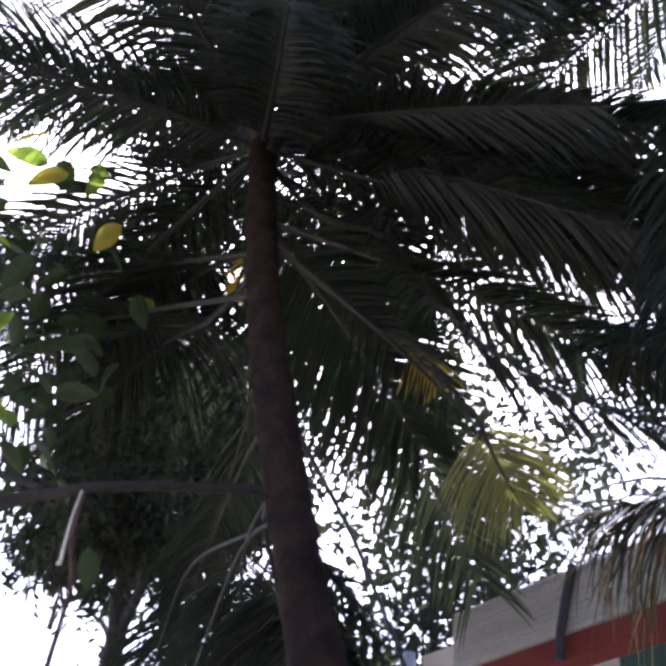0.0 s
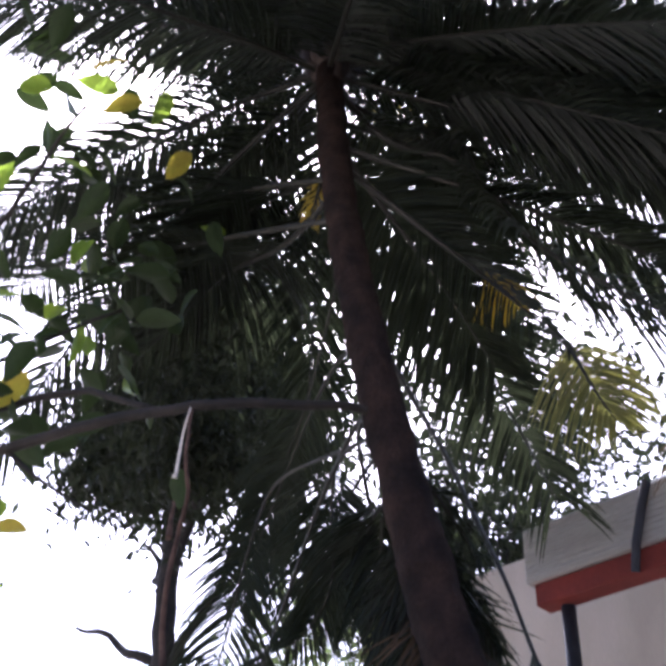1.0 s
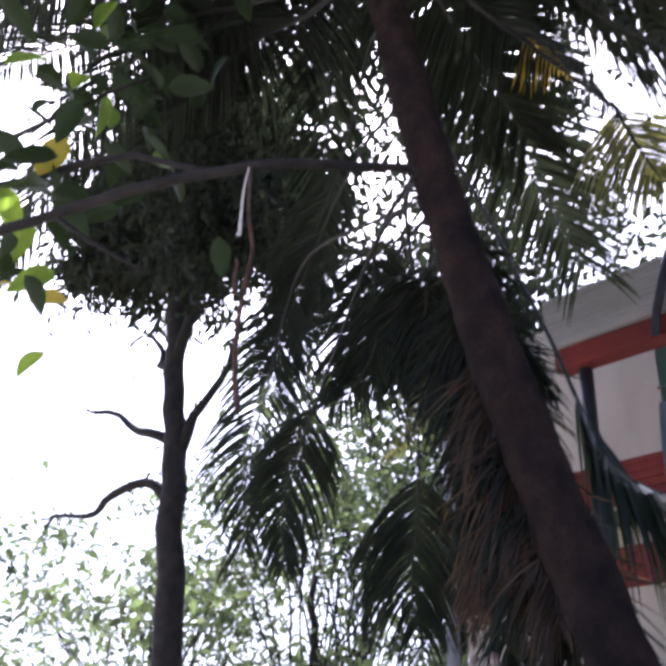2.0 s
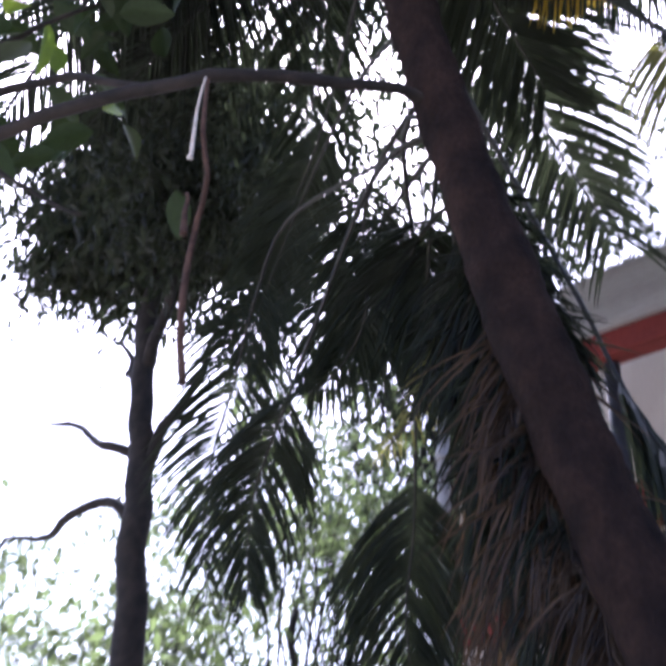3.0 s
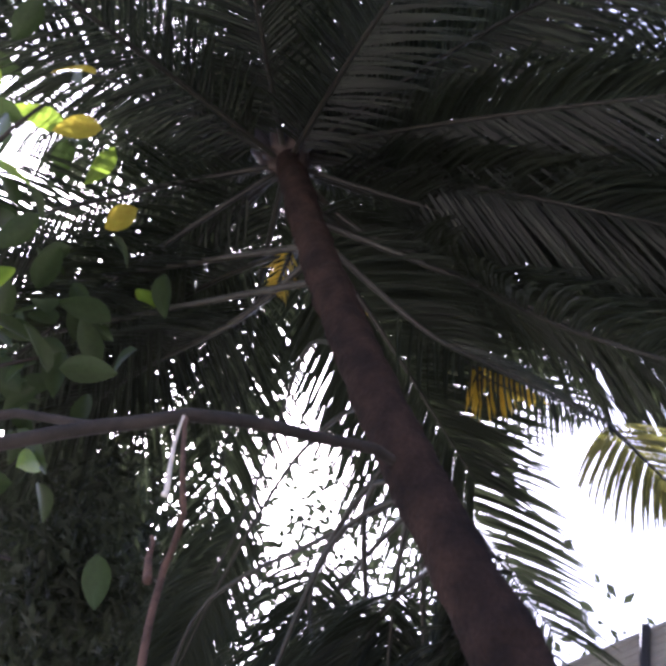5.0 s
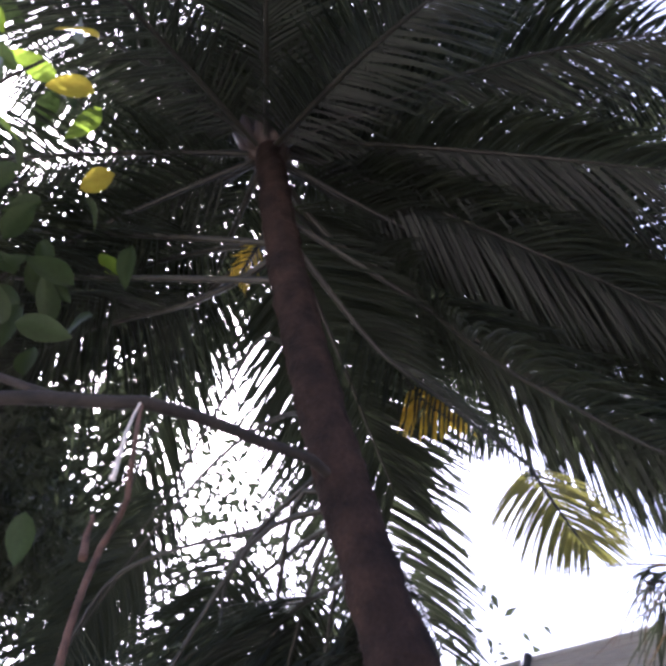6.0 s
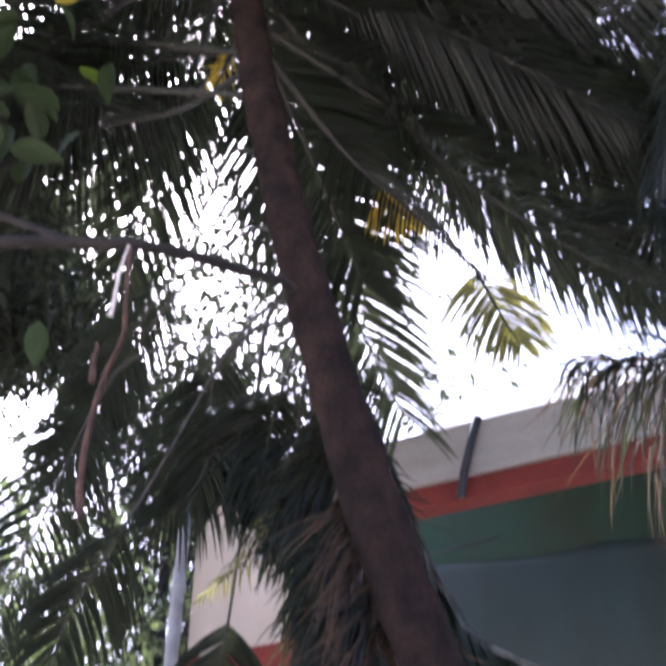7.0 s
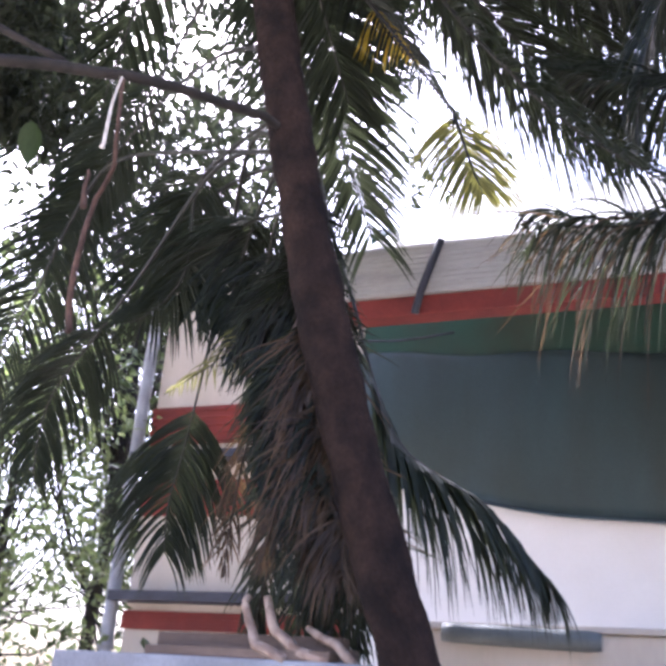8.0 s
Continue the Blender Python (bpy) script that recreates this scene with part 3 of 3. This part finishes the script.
limb([(0.1, 2.95, 4.3), (0.3, 3.1, 4.1), (0.55, 3.35, 3.9)], 0.016, 0.008, BRANCH, almond)
limb([(-1.9, 2.35, 5.0), (-0.8, 3.0, 5.4), (0.1, 3.4, 5.6)], 0.028, 0.01, BRANCH, almond)
limb([(-1.7, 2.4, 6.0), (-0.4, 2.6, 6.3), (0.8, 2.5, 6.3)], 0.028, 0.01, BRANCH, almond)
BLADES = [leaf_mesh("leaf", 0.3, 0.15, 0.35, 0.15, BROAD), leaf_mesh("leaf", 0.24, 0.11, 0.5, 0.3, BROAD), leaf_mesh("leaf", 0.34, 0.15, 0.3, 0.05, BROAD), leaf_mesh("leaf", 0.26, 0.13, 0.4, 0.2, BROAD), leaf_mesh("leaf", 0.32, 0.14, 0.4, 0.15, BROAD_FRESH)]
OLD = leaf_mesh("leaf", 0.28, 0.15, 0.3, 0.2, BROAD_YELLOW)
for cx, cy, cz, spread, count in [(0.33, 2.66, 6.86, 0.25, 10), (-0.1, 3.2, 6.2, 0.3, 8), (0.05, 3.51, 5.73, 0.22, 12), (-0.05, 3.4, 5.65, 0.3, 14), (0.1, 2.9, 4.75, 0.3, 10),
                                  (-0.5, 3.1, 4.6, 0.45, 26), (-0.8, 2.9, 5.2, 0.5, 30), (0.0, 2.5, 6.9, 0.5, 30), (-0.4, 3.6, 6.2, 0.35, 20)]:
    for k in range(count):
        me = OLD if rng.random() < 0.05 else rng.choice(BLADES)
        ob = new("leaf", me)
        ob.parent = almond
        ob.matrix_world = pose(cx + rng.gauss(0, spread), cy + rng.gauss(0, spread), cz + rng.gauss(0, spread * 0.8), rng.uniform(-60, 15), rng.uniform(-40, 40), rng.uniform(0, 360))

# dead climber hanging from the branch
climber = thing("dead_climber", "dead brown climber stem hanging from the branch", "climber")
limb([(1.27, 3.42, 4.24), (1.31, 3.4, 3.98), (1.26, 3.45, 3.82), (1.14, 3.5, 3.68), (1.1, 3.55, 3.4), (1.05, 3.6, 3.2), (1.05, 3.62, 3.05)], 0.008, 0.016, VINE, climber, "stem", 0.06)
limb([(1.1, 3.5, 3.62), (1.08, 3.5, 3.74), (1.09, 3.5, 3.82)], 0.016, 0.007, VINE, climber, "stub", 0.02)
limb([(1.27, 3.41, 4.24), (1.25, 3.4, 4.08), (1.24, 3.4, 3.98), (1.22, 3.4, 3.86)], 0.005, 0.01, FIBRE, climber, "fibre", 0.06)


def far_tree(name, label, x, y, h, blobs, leaves, size, seed, mat=FAR_LEAF, wide=0.2, low=0.28):
    """A tapered trunk, forking limbs and a crown of many separate leaves in uneven clumps."""
    tree = thing(name, label, "tree", "trees behind the garden")
    rng = random.Random(seed)
    limb([(x, y, 0), (x + 0.1, y, h * 0.35), (x - 0.1, y + 0.1, h * 0.7)], 0.13, 0.05, BRANCH, tree, "trunk", 0.1)
    verts, faces = [], []
    for b in range(blobs):
        c = Vector((x + rng.gauss(0, h * wide), y + rng.gauss(0, h * wide), h * rng.uniform(low, 1.0)))
        limb([(x, y, h * 0.3), ((x + c.x) / 2, (y + c.y) / 2, c.z * 0.7), tuple(c)], 0.025, 0.008, BRANCH, tree, "limb", 0.15, 6)
        r = rng.uniform(0.5, 1.1) * h * 0.11
        for k in range(leaves):
            d = Vector((rng.gauss(0, 1), rng.gauss(0, 1), rng.gauss(0, 0.7))) * r * 0.75
            m = pose(*(c + d), rng.uniform(-70, 30), rng.uniform(-50, 50), rng.uniform(0, 360))
            s = size * rng.uniform(0.6, 1.3)
            o = len(verts)
            verts += [m @ Vector(q) for q in ((0, 0, 0), (-s * 0.22, s * 0.4, s * 0.06), (0, s * 0.45, 0), (s * 0.22, s * 0.4, s * 0.06), (0, s, -s * 0.1))]
            faces += [(o, o + 2, o + 1), (o, o + 3, o + 2), (o + 1, o + 2, o + 4), (o + 2, o + 3, o + 4)]
    mesh_part("crown", verts, faces, mat, tree, kind="stuff")
    return tree


far_tree("mango_tree", "leafy green tree against the bright sky", -8.0, 14.0, 9.5, 46, 130, 0.22, 1)
far_tree("mango_tree", "leafy green tree against the bright sky", -6.4, 11.2, 7.0, 34, 100, 0.2, 2)
far_tree("mango_tree", "leafy green tree against the bright sky", -9.5, 10.5, 7.0, 40, 130, 0.22, 3)
far_tree("mango_tree", "leafy green tree against the bright sky", -6.2, 14.5, 10.5, 36, 100, 0.22, 4, wide=0.13)
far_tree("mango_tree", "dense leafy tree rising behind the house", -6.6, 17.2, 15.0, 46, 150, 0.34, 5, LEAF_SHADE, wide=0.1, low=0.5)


def clumps(parent, centre, spread, floor, count, leaves, size, puff, seed):
    """A dense mass of drooping narrow leaves in uneven clumps."""
    rng = random.Random(seed)
    verts, faces = [], []
    for b in range(count):
        c = Vector([o + rng.gauss(0, w) for o, w in zip(centre, spread)])
        c.z = max(c.z, floor + 0.25 * max(0.0, centre[0] - c.x))
        for k in range(leaves):
            d = Vector((rng.gauss(0, 1), rng.gauss(0, 1), rng.gauss(0, 0.8))) * puff
            m = pose(*(c + d), rng.uniform(-85, 10), rng.uniform(-40, 40), rng.uniform(0, 360))
            q = size * rng.uniform(0.6, 1.3)
            o = len(verts)
            verts += [m @ Vector(e) for e in ((0, 0, 0), (-q * 0.16, q * 0.4, q * 0.05), (0, q * 0.45, 0), (q * 0.16, q * 0.4, q * 0.05), (0, q, -q * 0.12))]
            faces += [(o, o + 2, o + 1), (o, o + 3, o + 2), (o + 1, o + 2, o + 4), (o + 2, o + 3, o + 4)]
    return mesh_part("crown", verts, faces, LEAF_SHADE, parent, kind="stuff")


def shade_tree():
    """A forked tree with a dense dark crown of drooping narrow leaves."""
    tree = thing("shade_tree", "dark dense tree with a forked grey trunk", "tree")
    limb([(-4.02, 7.18, 0.00), (-4.27, 7.18, 1.96), (-4.55, 7.10, 4.79), (-4.72, 7.01, 6.29), (-4.86, 7.01, 7.79)], 0.2, 0.11, BRANCH, tree, "trunk", 0.08)
    FORKS = [[(-4.59, 7.10, 5.13), (-4.19, 7.18, 5.96), (-3.69, 7.35, 6.96)], [(-4.62, 7.10, 5.29), (-5.27, 6.93, 5.79), (-6.19, 6.68, 6.13)], [(-4.55, 7.10, 4.63), (-5.02, 7.01, 4.88), (-5.86, 6.85, 4.71), (-6.69, 6.68, 4.63)],
             [(-4.72, 7.01, 6.29), (-5.52, 7.35, 6.96), (-6.36, 7.51, 7.79)], [(-4.72, 7.01, 6.46), (-4.19, 6.85, 7.46), (-3.85, 6.68, 8.63)], [(-4.86, 7.01, 7.29), (-5.19, 7.18, 8.63), (-5.02, 7.01, 9.96)]]
    for pts in FORKS:
        limb(pts, 0.085, 0.02, BRANCH, tree, "limb", 0.14, 7)
    clumps(tree, (-4.86, 7.01, 9.13), (1.1, 0.6, 0.85), 7.4, 110, 210, 0.22, 0.32, 17)


shade_tree()
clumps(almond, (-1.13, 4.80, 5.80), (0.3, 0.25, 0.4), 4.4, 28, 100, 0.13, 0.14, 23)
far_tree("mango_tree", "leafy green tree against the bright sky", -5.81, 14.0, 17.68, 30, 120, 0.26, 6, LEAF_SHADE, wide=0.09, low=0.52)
